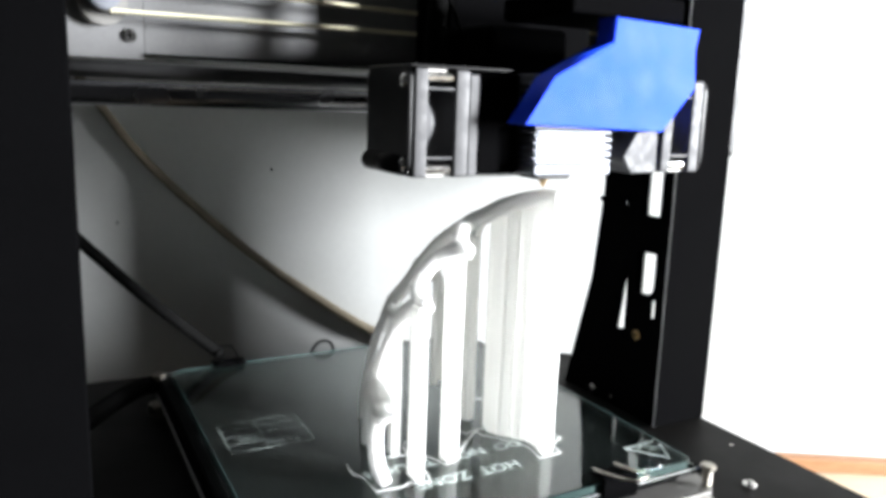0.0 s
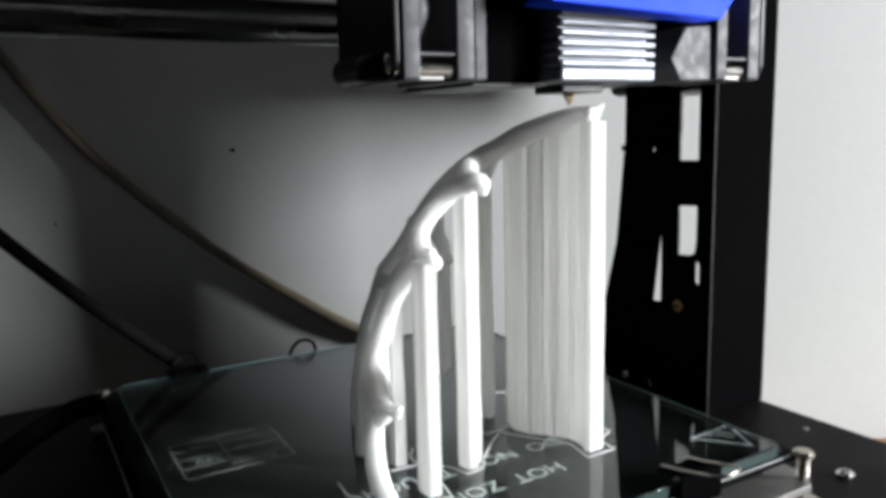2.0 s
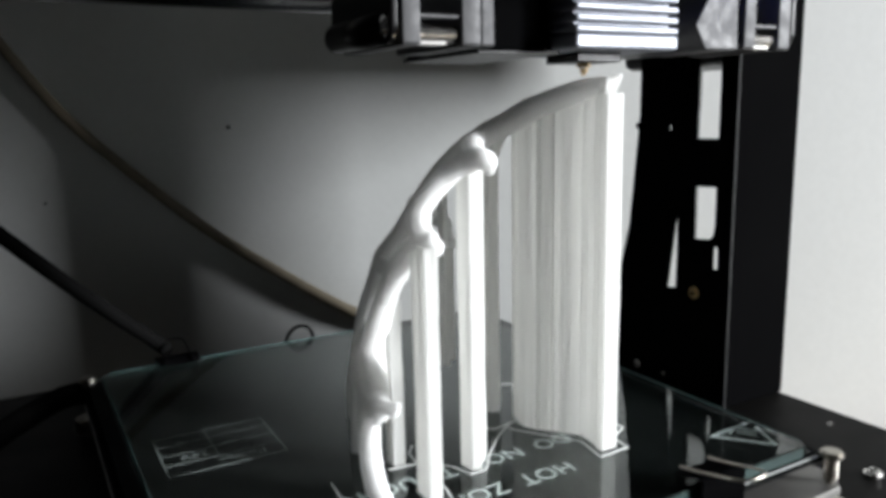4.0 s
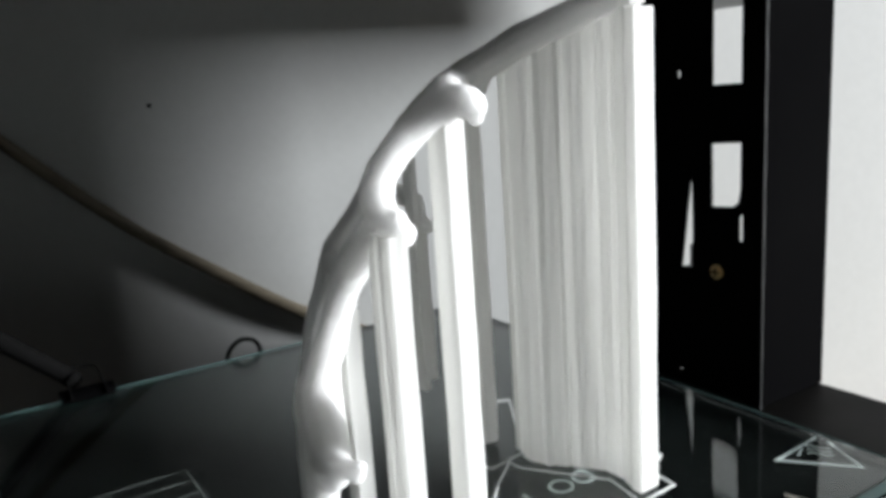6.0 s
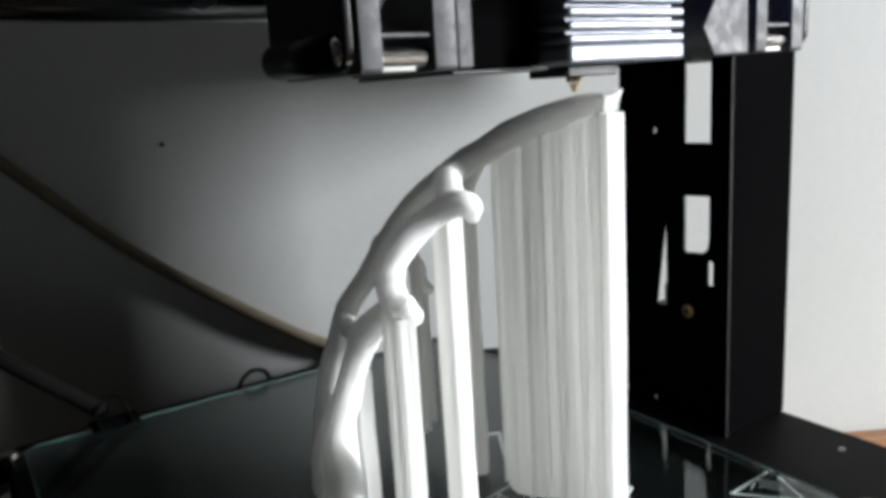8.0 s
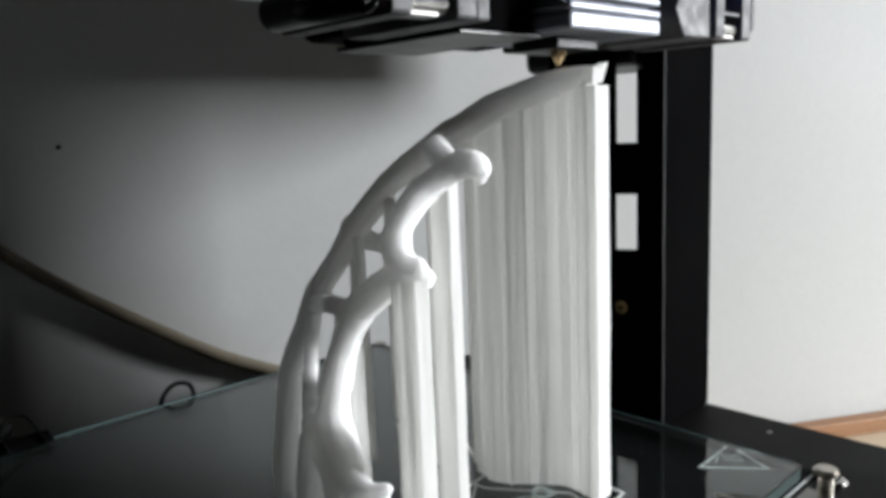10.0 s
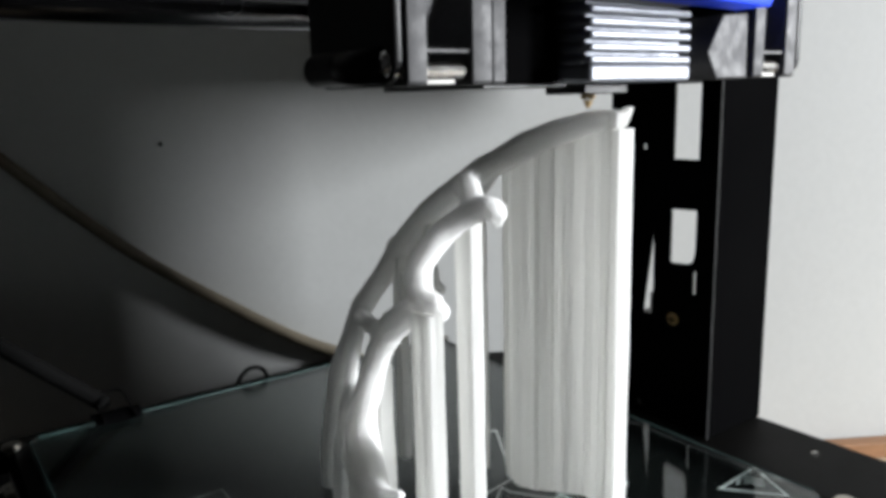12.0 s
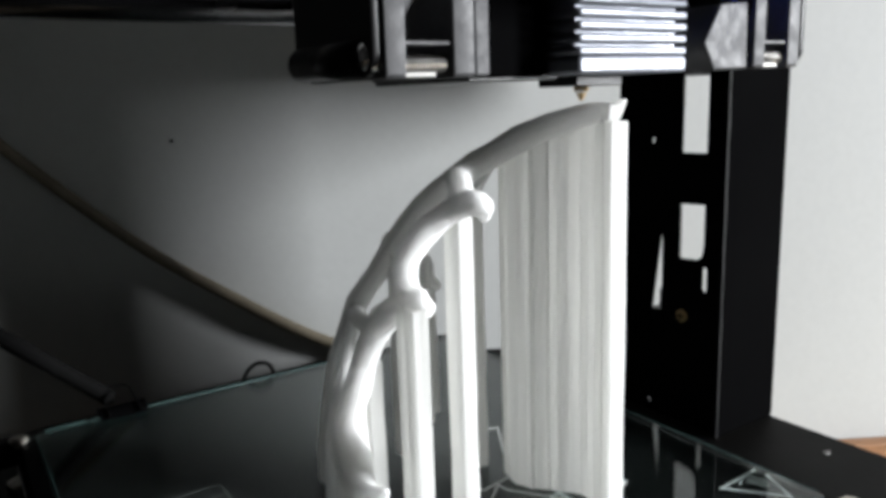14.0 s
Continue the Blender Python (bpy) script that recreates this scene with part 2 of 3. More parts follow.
def screw(name, p, d, r, mat, parent, h=0.0018):
    """A pan-head screw with a cross slot, its head at p looking along d."""
    p, d = Vector(p), Vector(d).normalized()
    bm = rod(p, p + d * h, r, 16, bevel=r * 0.3)
    turn = Matrix.Translation(p + d * h) @ d.to_track_quat("Z", "Y").to_matrix().to_4x4()
    ob = part(name, bm, mat, parent, smooth=False)
    slot = box(-r * 0.6, r * 0.6, -r * 0.12, r * 0.12, -0.0002, 0.00012)
    box(-r * 0.12, r * 0.12, -r * 0.6, r * 0.6, -0.0002, 0.00014, into=slot)
    part("cross_slot", merge(slot, None, turn), M_BLACK, ob)
    return ob


# ---- the room ----
def room_box(name, x0, x1, y0, y1, z0, z1, mat, label="", bevel=0.0):
    ob = part(name, box(x0, x1, y0, y1, z0, z1, bevel), mat)
    ob.matrix_world = ROOM
    return tagged(ob, label, kind="structure")


WALL = 0.329
room_box("wall_north", -1.6, 2.1, WALL, WALL + 0.1, -0.85, 1.7, M_WALL, "off-white painted plaster wall close behind the printer")
room_box("wall_south", -1.6, 2.1, -2.5, -2.4, -0.85, 1.7, M_ROOM, "unseen near-black wall behind the camera, keeps bounce light low")
room_box("wall_west", -1.6, -1.5, -2.4, WALL, -0.85, 1.7, M_ROOM, "unseen near-black side wall, keeps bounce light low")
wy, wz = LIGHT_AT[1], LIGHT_AT[2]
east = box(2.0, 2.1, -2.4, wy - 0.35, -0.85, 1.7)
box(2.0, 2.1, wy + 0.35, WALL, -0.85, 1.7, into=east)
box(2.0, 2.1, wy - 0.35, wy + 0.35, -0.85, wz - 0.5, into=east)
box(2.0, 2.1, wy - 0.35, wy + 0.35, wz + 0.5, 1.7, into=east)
tagged(part("wall_east", east, M_ROOM), "unseen near-black side wall with an opening added for the lamp", kind="structure").matrix_world = ROOM
room_box("floor", -1.6, 2.1, -2.5, WALL + 0.1, -0.9, -0.85, M_ROOM, "unseen near-black floor, keeps bounce light low")
room_box("ceiling", -1.6, 2.1, -2.5, WALL + 0.1, 1.7, 1.75, M_ROOM, "unseen near-black ceiling, keeps bounce light low")
room_box("trim", -0.28, 0.66, WALL - 0.012, WALL - 0.001, -0.1139, -0.103, M_TRIM, "brown wooden strip along the foot of the wall", 0.001)

table = thing("work_table", "pale wooden table that carries the printer", "table")
table.matrix_world = ROOM
part("tabletop", box(-0.28, 0.66, -0.30, WALL - 0.002, -0.144, -0.114, 0.003), M_TABLE, table)
for lx in (-0.26, 0.59):
    for ly in (-0.28, 0.26):
        part("leg", box(lx, lx + 0.05, ly, ly + 0.05, -0.85, -0.144, 0.003), M_TABLE, table)

for q, r in (((0.100, 0.3295, 0.107), 0.0011), ((-0.011, 0.384, 0.0606), 0.0008)):
    local = ROOM.inverted() @ Vector(q)
    nail = part("wall_nail", rod((local.x, WALL + 0.001, local.z), (local.x, WALL - 0.0012, local.z), r, 10), M_BLACK)
    nail.matrix_world = ROOM
    tagged(nail, "tiny dark nail head in the painted wall", "nail")

# ---- printer frame ----
FRONT = 0.067
frame_ob = thing("printer_frame", "black powder-coated steel frame of a desktop printer", "printer frame")
BASE = -0.0295
base = part("base", box(-0.105, 0.3012, -0.26, 0.28, BASE - 0.0845, BASE, 0.0015), M_BASE, frame_ob)
screw("screw", (0.2532, -0.0092, BASE), (0, 0, 1), 0.0036, M_CHROME, base, 0.0026)
screw("screw", (0.2841, 0.0298, BASE), (0, 0, 1), 0.0012, M_CHROME, base, 0.0008)
for name, x0, x1 in (("upright", -0.105, -0.0516), ("upright", 0.2585, 0.3012)):
    part(name, box(x0, x1, FRONT, FRONT + 0.0022, BASE, 0.34, 0.0010), M_BLACK, frame_ob)
part("cut_edge", box(0.2583, 0.2586, FRONT - 0.0003, FRONT + 0.0005, BASE, 0.34), M_GPLASTIC, frame_ob, "worn steel cut edge")
# unseen strip added behind the upright to widen its shadow on the wall
part("added_shade_flange", box(0.2990, 0.3012, FRONT + 0.0024, 0.106, BASE, 0.34, 0.0005), M_BLACK, frame_ob)
# side flange with its slots, drawn in y and z
outline = [(FRONT + 0.0024, BASE), (0.157, BASE), (0.1545, -0.018), (0.136, 0.052), (0.130, 0.11), (0.128, 0.34), (FRONT + 0.0024, 0.34)]
slot_low = [(0.0936, 0.0757), (0.0789, 0.0763), (0.0789, 0.0580), (0.0798, 0.0530), (0.0825, 0.0508), (0.0936, 0.0500)]
slots = [[(0.0932, 0.0988), (0.0788, 0.0990), (0.0788, 0.172), (0.0932, 0.172)], slot_low,
         rounded(0.0766, 0.0802, 0.0364, 0.0482, 0.0017), [(0.1080, 0.1025), (0.1104, 0.1025), (0.1104, 0.1053), (0.1080, 0.1053)],
         [(0.1168, 0.0110), (0.1186, 0.0110), (0.1186, 0.0132), (0.1168, 0.0132)],
         [(0.1024, 0.0720), (0.1016, 0.0232), (0.1087, 0.0226)]]
flange = part("side_flange", plate(outline, slots, 0.002, Matrix.Translation((0.2615, 0, 0)) @ YZ), M_BLACK, frame_ob, "black side plate with upright slots")
screw("screw", (0.2605, 0.0890, 0.0236), (-1, 0, 0), 0.0031, M_BRASS, flange, 0.0022)
screw("screw", (0.2605, 0.1265, -0.0238), (-1, 0, 0), 0.0026, M_CHROME, flange, 0.0022)
screw("screw", (0.2605, 0.1255, 0.1048), (-1, 0, 0), 0.0016, M_BLACK, flange, 0.006)
screw("screw", (0.2605, 0.108, -0.024), (-1, 0, 0), 0.0015, M_CHROME, flange, 0.0012)

lead = bmesh.new()
for k in range(150):
    z = BASE + 0.045 + k * 0.0020
    rod((0.2745, 0.1070, z), (0.2745, 0.1070, z + 0.0010), 0.0032, 10, into=lead, r2=0.0040)
    rod((0.2745, 0.1070, z + 0.0010), (0.2745, 0.1070, z + 0.0020), 0.0040, 10, into=lead, r2=0.0032)
part("lead_screw", lead, M_STEEL, frame_ob, "threaded steel rod")
part("motor_mount", box(0.2635, 0.297, 0.075, 0.128, BASE, 0.016, 0.002), M_BPLASTIC, frame_ob)
part("rod_coupler", rod((0.2745, 0.1070, 0.016), (0.2745, 0.1070, 0.031), 0.0060, 20, bevel=0.0008), M_BPLASTIC, frame_ob, "dark coupler on the threaded rod")

# ---- x axis ----
axis = thing("gantry_rail", "polished steel guide rods with belt across the frame", "guide rail")
part("guide_rod", rod((-0.075, 0.1355, 0.1604), (0.2590, 0.1355, 0.1604), 0.0056, 32), M_ROD, axis, "polished steel rod", True)
part("rear_rod", rod((-0.075, 0.147, 0.1715), (0.2590, 0.147, 0.1715), 0.0040, 24), M_GREYM, axis, "dark rear guide rod", True)
# both plates' unseen upper part is carried up to 0.300 to shade the wall
part("idler_plate", box(-0.075, -0.0158, 0.1405, 0.1435, 0.1765, 0.300, 0.0), M_GREYM, axis, "grey metal end plate")
part("beam_plate", box(-0.0154, 0.2590, 0.1425, 0.1445, 0.1792, 0.300, 0.0004), M_GREYM, axis)
part("beam_lip", box(-0.0154, 0.2590, 0.1380, 0.1445, 0.1780, 0.1790, 0.0002), M_BLACK, axis)
# motor block hidden behind the upright, added to darken the upper wall
part("unseen_shade_motor", box(0.2660, 0.3270, 0.0850, 0.1500, 0.1330, 0.2350, 0.004), M_BPLASTIC, axis, "unseen black motor block at the end of the rail, added to shade the wall")
pulley = part("pulley", rod((-0.0335, 0.1405, 0.2035), (-0.0335, 0.1225, 0.2035), 0.0070, 28, bevel=0.0008), M_FIN, axis, "bright metal idler pulley", False)
part("washer", rod((-0.0335, 0.1405, 0.2010), (-0.0335, 0.1335, 0.2010), 0.0105, 28, bevel=0.0008), M_ALU, pulley)
part("hub", rod((-0.0335, 0.1225, 0.2035), (-0.0335, 0.1205, 0.2035), 0.0028, 16), M_STEEL, pulley)
screw("screw", (-0.0222, 0.1405, 0.1870), (0, -1, 0), 0.0032, M_CHROME, axis, 0.0022)


def belt(z0, z1):
    bm = bmesh.new()
    x0, x1 = -0.031, 0.2585
    tilt = Matrix.Translation((x0, 0.1270, z0)) @ pose(0, 0, 0, 0, -math.degrees(math.atan2(z1 - z0, x1 - x0)), 0)
    box(0, x1 - x0, -0.003, 0.003, -0.0004, 0.0004, into=bm, m=tilt)
    n = int((x1 - x0) / 0.002)
    for k in range(n):
        x = k * 0.002
        v = [bm.verts.new(tilt @ Vector(q)) for q in ((x, -0.003, -0.0003), (x + 0.0011, -0.003, -0.0003), (x + 0.0009, -0.003, -0.0013), (x + 0.0002, -0.003, -0.0013),
                                                     (x, 0.003, -0.0003), (x + 0.0011, 0.003, -0.0003), (x + 0.0009, 0.003, -0.0013), (x + 0.0002, 0.003, -0.0013))]
        for f in ((0, 3, 2, 1), (4, 5, 6, 7), (0, 1, 5, 4), (1, 2, 6, 5), (2, 3, 7, 6), (3, 0, 4, 7)):
            bm.faces.new([v[i] for i in f])
    return bm


part("belt_strand", belt(0.1965, 0.1985), M_BELT, axis, "pale toothed belt")
part("belt_strand", belt(0.2105, 0.2060), M_BELT, axis)

# ---- heated bed ----
bed = thing("heated_bed", "black heated bed board on an aluminium carrier plate", "print bed")
GF, GB = -0.0160, 0.1982
part("carrier_plate", plate([(-0.0082, -0.019), (-0.004, -0.025), (0.206, -0.025), (0.2128, -0.0185), (0.2128, 0.203), (0.206, 0.209), (-0.004, 0.209), (-0.0082, 0.203)],
                            (), 0.003, Matrix.Translation((0, 0, -0.0150)), 0.0004), M_ALU, bed, "brushed aluminium carrier plate")
part("heater_board", box(-0.0060, 0.2075, -0.0185, 0.2065, -0.0062, -0.0046), M_PCB, bed, "black heater board with white print")
part("insulation", box(-0.0080, 0.196, -0.012, 0.2060, -0.0118, -0.0064), M_BLACK, bed)
SILK = -0.00455


def silk(bm, label="", mat=M_SILK):
    bmesh.ops.transform(bm, matrix=Matrix.Translation((0, 0, SILK)), verts=bm.verts)
    for v in bm.verts:
        v.co.z = SILK + (v.co.z - SILK) * 0.3
    return part("silk_line", bm, mat, bed, label)


silk(stroke([(0.1660, -0.0176), (0.2040, -0.0176)], 0.0008))
silk(stroke([(0.0030, -0.0176), (0.1430, -0.0176)], 0.0008))
silk(stroke([(0.2040, -0.0140), (0.2040, 0.2045), (-0.0040, 0.2045)], 0.0005), "", M_SILKDIM)
silk(stroke([(0.1815, 0.0088), (0.2030, 0.0098), (0.1946, -0.0076)], 0.0008, True), "white hot-surface triangle")
along, across = Vector((0.66, -0.75)), Vector((0.75, 0.66))
for k in range(3):
    c = Vector((0.1920, 0.0066)) + across * 0.0021 * (k - 0.6)
    silk(stroke([tuple(c + along * 0.0011 * i + across * 0.0007 * math.sin(i * 1.05)) for i in range(7)], 0.0005), "printed heat wave")
silk(stroke([(0.1880, 0.0066), (0.1925, 0.0084)], 0.0005))
flip = pose(0, 0, 0, 0, 0, 180)
for words, x, y in (("HOT  ZONE", 0.1255, 0.0215), ("DO  NOT  TOUCH", 0.1385, 0.0395)):
    part("silk_text", text_mesh(words, 0.0098, 0.00005, Matrix.Translation((x, y, SILK + 0.0001)) @ flip), M_TEXT, bed, "white printed capital letters")
# the small rating table, a frame with rows
tx0, tx1, ty0, ty1 = 0.0080, 0.0480, 0.0815, 0.1145
rating = stroke([(tx0, ty0), (tx1, ty0), (tx1, ty1), (tx0, ty1)], 0.0005, True)
for k in range(1, 4):
    merge(stroke([(tx0, ty0 + 0.0085 * k), (tx1, ty0 + 0.0085 * k)], 0.0004), rating)
merge(stroke([(0.0262, ty0 + 0.0085), (0.0262, ty1)], 0.0004), rating)
silk(rating, "worn white rating table", M_SILKDIM)
for words, x, y in (("Power", 0.0420, 0.0880), ("24V", 0.0240, 0.0965)):
    part("silk_text", text_mesh(words, 0.0064, 0.00002, Matrix.Translation((x, y, SILK + 0.0001)) @ flip), M_SILKDIM, bed)
for bx, by, bw in ((0.0150, 0.1075, 0.0030), (0.0300, 0.0990, 0.0050)):
    part("silk_bar", box(bx, bx + bw, by, by + 0.0011, SILK, SILK + 0.0001), M_SILKDIM, bed)


def level_screw(x, y):
    s = part("levelling_screw", rod((x, y, -0.0290), (x, y, -0.0022), 0.0012, 12), M_WIRE, bed, "nickel levelling screw")
    part("screw_head", rod((x, y, -0.0045), (x, y, -0.0020), 0.0038, 18, bevel=0.0007), M_WIRE, s)
    coil = [(x + 0.0021 * math.cos(a * 0.7), y + 0.0021 * math.sin(a * 0.7), -0.0125 + a * 0.00016) for a in range(46)]
    part("spring", tube(coil, 0.00045, 6, 1), M_WIRE, s, "", True)
    knob = rod((x, y, -0.0275), (x, y, -0.0205), 0.0066, 24, bevel=0.0008)
    for k in range(24):
        a = 2 * math.pi * k / 24
        rod((x + 0.0066 * math.cos(a), y + 0.0066 * math.sin(a), -0.0268), (x + 0.0066 * math.cos(a), y + 0.0066 * math.sin(a), -0.0212), 0.0006, 5, into=knob)
    part("thumb_nut", knob, M_WIRE, s, "knurled nickel thumb nut")


for x, y in ((0.2065, -0.0208), (-0.0060, -0.0208), (-0.0060, 0.2035), (0.2065, 0.2035)):
    level_screw(x, y)
part("slide_block", box(0.02, 0.18, 0.05, 0.14, BASE, -0.0165, 0.002), M_BLACK, bed)

glass = thing("glass_plate", "clear green-edged float glass plate on the bed", "glass plate")
pane = part("pane", plate(rounded(0.0, 0.2005, GF, GB, 0.0025), (), 0.0040, Matrix.Translation((0, 0, -0.0022)), 0.0003, 1), M_GLASS, glass)
pane.visible_shadow = False
for x0, x1, y0, y1 in ((0.003, 0.1975, GF - 0.0004, GF - 0.0001), (0.003, 0.1975, GB + 0.0001, GB + 0.0004), (-0.0004, -0.0001, GF + 0.003, GB - 0.003), (0.2006, 0.2009, GF + 0.003, GB - 0.003)):
    part("ground_edge", box(x0, x1, y0, y1, -0.0040, -0.0005), M_GEDGE, glass, "dull teal ground edge")
for x0, x1, y0, y1 in ((0.003, 0.1975, GB - 0.0001, GB + 0.0003), (-0.0004, 0.0001, GF + 0.003, GB - 0.003)):
    part("arris", box(x0, x1, y0, y1, -0.0004, 0.00012), M_ARRIS, glass, "pale ground arris")
part("arris", box(0.2003, 0.2006, GF + 0.003, GB - 0.003, -0.0003, 0.00012), M_ARRIS, glass, "bright ground arris")


def binder_clip(p, turn, wire, label):
    """A small black spring clip with two wire arms; it grips along +y."""
    clip = thing("binder_clip", label, "clip", "clips on the glass")
    clip.matrix_world = Matrix.Translation(p) @ pose(0, 0, 0, 0, 0, turn)
    w = 0.0095
    prof = [(0.0075, 0.0008), (-0.0010, 0.0022), (-0.0026, 0.0018), (-0.0026, -0.0078), (-0.0010, -0.0082), (0.0075, -0.0068), (0.0075, -0.0074), (-0.0012, -0.0090), (-0.0034, -0.0084),
            (-0.0034, 0.0024), (-0.0010, 0.0030), (0.0075, 0.0014)]
    part("clip_body", plate(prof, (), 2 * w, YZ), M_BLACK, clip)
    for s, z in ((1, 0.0018), (-1, -0.0080)):
        arm = [(-0.0062, 0.0088, z), (-0.0060, 0.0000, z + s * 0.0016), (-0.0054, -0.0130, z + s * 0.0046), (0.0, -0.0156, z + s * 0.0050), (0.0054, -0.0130, z + s * 0.0046),
               (0.0060, 0.0000, z + s * 0.0016), (0.0062, 0.0088, z)]
        part("wire_arm", tube(arm, 0.00042, 8, 4), wire, clip, "", True)
    return clip


binder_clip((0.1545, GF, 0.0002), 0, M_WIRE, "small black spring clip with nickel wire arms on the glass")
binder_clip((0.0330, GB, 0.0002), 180, M_CABLE, "small all-black spring clip on the far edge of the glass")

# ---- the printed model ----
model = thing("printed_model", "white printed branching shell with upright support pillars on glass", "printed model")
branches = [
    # the bar that rests on the support wall, up to the torn tip
    [(0.1410, 0.0200, 0.1222, 0.0026), (0.1395, 0.0250, 0.1218, 0.0034), (0.1360, 0.0345, 0.1196, 0.0040), (0.1310, 0.0425, 0.1162, 0.0044), (0.1240, 0.0475, 0.1120, 0.0044), (0.1150, 0.0500, 0.1078, 0.0044), (0.1070, 0.0490, 0.1042, 0.0046)],
    [(0.1070, 0.0490, 0.1042, 0.0046), (0.1010, 0.0385, 0.1018, 0.0042), (0.0930, 0.0275, 0.0998, 0.0040)],
    # front strut with its two knobs
    [(0.0938, 0.0183, 0.1004, 0.0030), (0.0928, 0.0190, 0.1010, 0.0036), (0.0910, 0.0208, 0.1014, 0.0036), (0.0868, 0.0258, 0.0982, 0.0038), (0.0802, 0.0290, 0.0918, 0.0039), (0.0756, 0.0292, 0.0845, 0.0038), (0.0752, 0.0262, 0.0792, 0.0040)],
    [(0.0770, 0.0205, 0.0768, 0.0028), (0.0764, 0.0214, 0.0772, 0.0036), (0.0752, 0.0240, 0.0785, 0.0040), (0.0756, 0.0345, 0.0730, 0.0044), (0.0757, 0.0455, 0.0652, 0.0045), (0.0728, 0.0485, 0.0540, 0.0044), (0.0672, 0.0450, 0.0455, 0.0044), (0.0640, 0.0410, 0.0385, 0.0054)],
    # rear strut down from the upper fork
    [(0.1070, 0.0490, 0.1042, 0.0046), (0.1048, 0.0655, 0.0940, 0.0042), (0.1028, 0.0800, 0.0805, 0.0045)],
    [(0.1028, 0.0800, 0.0805, 0.0045), (0.0958, 0.0810, 0.0712, 0.0040), (0.0888, 0.0815, 0.0632, 0.0040), (0.0868, 0.0870, 0.0520, 0.0038), (0.0856, 0.0945, 0.0370, 0.0042), (0.0825, 0.0930, 0.0230, 0.0046), (0.0790, 0.0900, 0.0100, 0.0044), (0.0780, 0.0894, 0.0000, 0.0042)],
    # bridge and rim of the leaf-shaped opening
    [(0.0872, 0.0800, 0.0605, 0.0030), (0.0806, 0.0650, 0.0636, 0.0026), (0.0752, 0.0540, 0.0664, 0.0028), (0.0756, 0.0460, 0.0655, 0.0036)],
    [(0.0870, 0.0815, 0.0590, 0.0026), (0.0815, 0.0760, 0.0490, 0.0022), (0.0740, 0.0660, 0.0425, 0.0022), (0.0672, 0.0560, 0.0395, 0.0030), (0.0645, 0.0480, 0.0385, 0.0042)],
    # lump, low knob and foot
    [(0.0642, 0.0430, 0.0400, 0.0054), (0.0624, 0.0370, 0.0345, 0.0058), (0.0612, 0.0310, 0.0305, 0.0042), (0.0612, 0.0250, 0.0305, 0.0026), (0.0622, 0.0208, 0.0318, 0.0018)],
    [(0.0640, 0.0440, 0.0340, 0.0056), (0.0602, 0.0340, 0.0270, 0.0044), (0.0570, 0.0290, 0.0185, 0.0040), (0.0565, 0.0260, 0.0100, 0.0038), (0.0577, 0.0225, 0.0035, 0.0037), (0.0590, 0.0205, 0.0004, 0.0037)],
    [(0.0655, 0.0500, 0.0370, 0.0046), (0.0672, 0.0570, 0.0260, 0.0044), (0.0680, 0.0610, 0.0120, 0.0042), (0.0685, 0.0625, 0.0000, 0.0042)],
    # rear knobs over the back pillars
    [(0.1028, 0.0800, 0.0805, 0.0040), (0.1065, 0.0780, 0.0768, 0.0034), (0.1098, 0.0730, 0.0745, 0.0032), (0.1085, 0.0705, 0.0700, 0.0032), (0.1110, 0.0690, 0.0672, 0.0020)],
    [(0.1195, 0.0490, 0.1105, 0.0030), (0.1215, 0.0540, 0.1075, 0.0036), (0.1228, 0.0600, 0.1030, 0.0036), (0.1270, 0.0670, 0.1000, 0.0034)],
]
net = bmesh.new()
for run in branches:
    tube([(x, y, z, rad * 0.92) for x, y, z, rad in run], None, 9, 2, net)
    for q in (run[0], run[-1]):
        if 0.006 < q[2] < 0.12:
            ball(q[:3], q[3] * 0.85, into=net)
for p, r in (((0.0938, 0.0190, 0.0996), 0.0020), ((0.0772, 0.0215, 0.0758), 0.0024), ((0.0622, 0.0225, 0.0300), 0.0024), ((0.0780, 0.0225, 0.0750), 0.0018), ((0.0946, 0.0195, 0.0980), 0.0016), ((0.0755, 0.0292, 0.0845), 0.0040),
             ((0.0757, 0.0455, 0.0652), 0.0047), ((0.1028, 0.0800, 0.0805), 0.0047), ((0.0605, 0.0285, 0.0270), 0.0030), ((0.1035, 0.0395, 0.1004), 0.0022), ((0.0780, 0.0230, 0.0762), 0.0016)):
    ball(p, r, into=net)
for v in net.verts:
    v.co += noise.noise_vector(v.co * 160) * 0.0008
    v.co.z = max(v.co.z, 0.0)
branch = part("branch_shell", net, M_PLA, model, "smooth white branching shell")
re_ = branch.modifiers.new("blend", "REMESH")
re_.mode, re_.voxel_size, re_.use_smooth_shade = "VOXEL", 0.0006, True
sm_ = branch.modifiers.new("soften", "SMOOTH")
sm_.factor, sm_.iterations = 0.5, 3


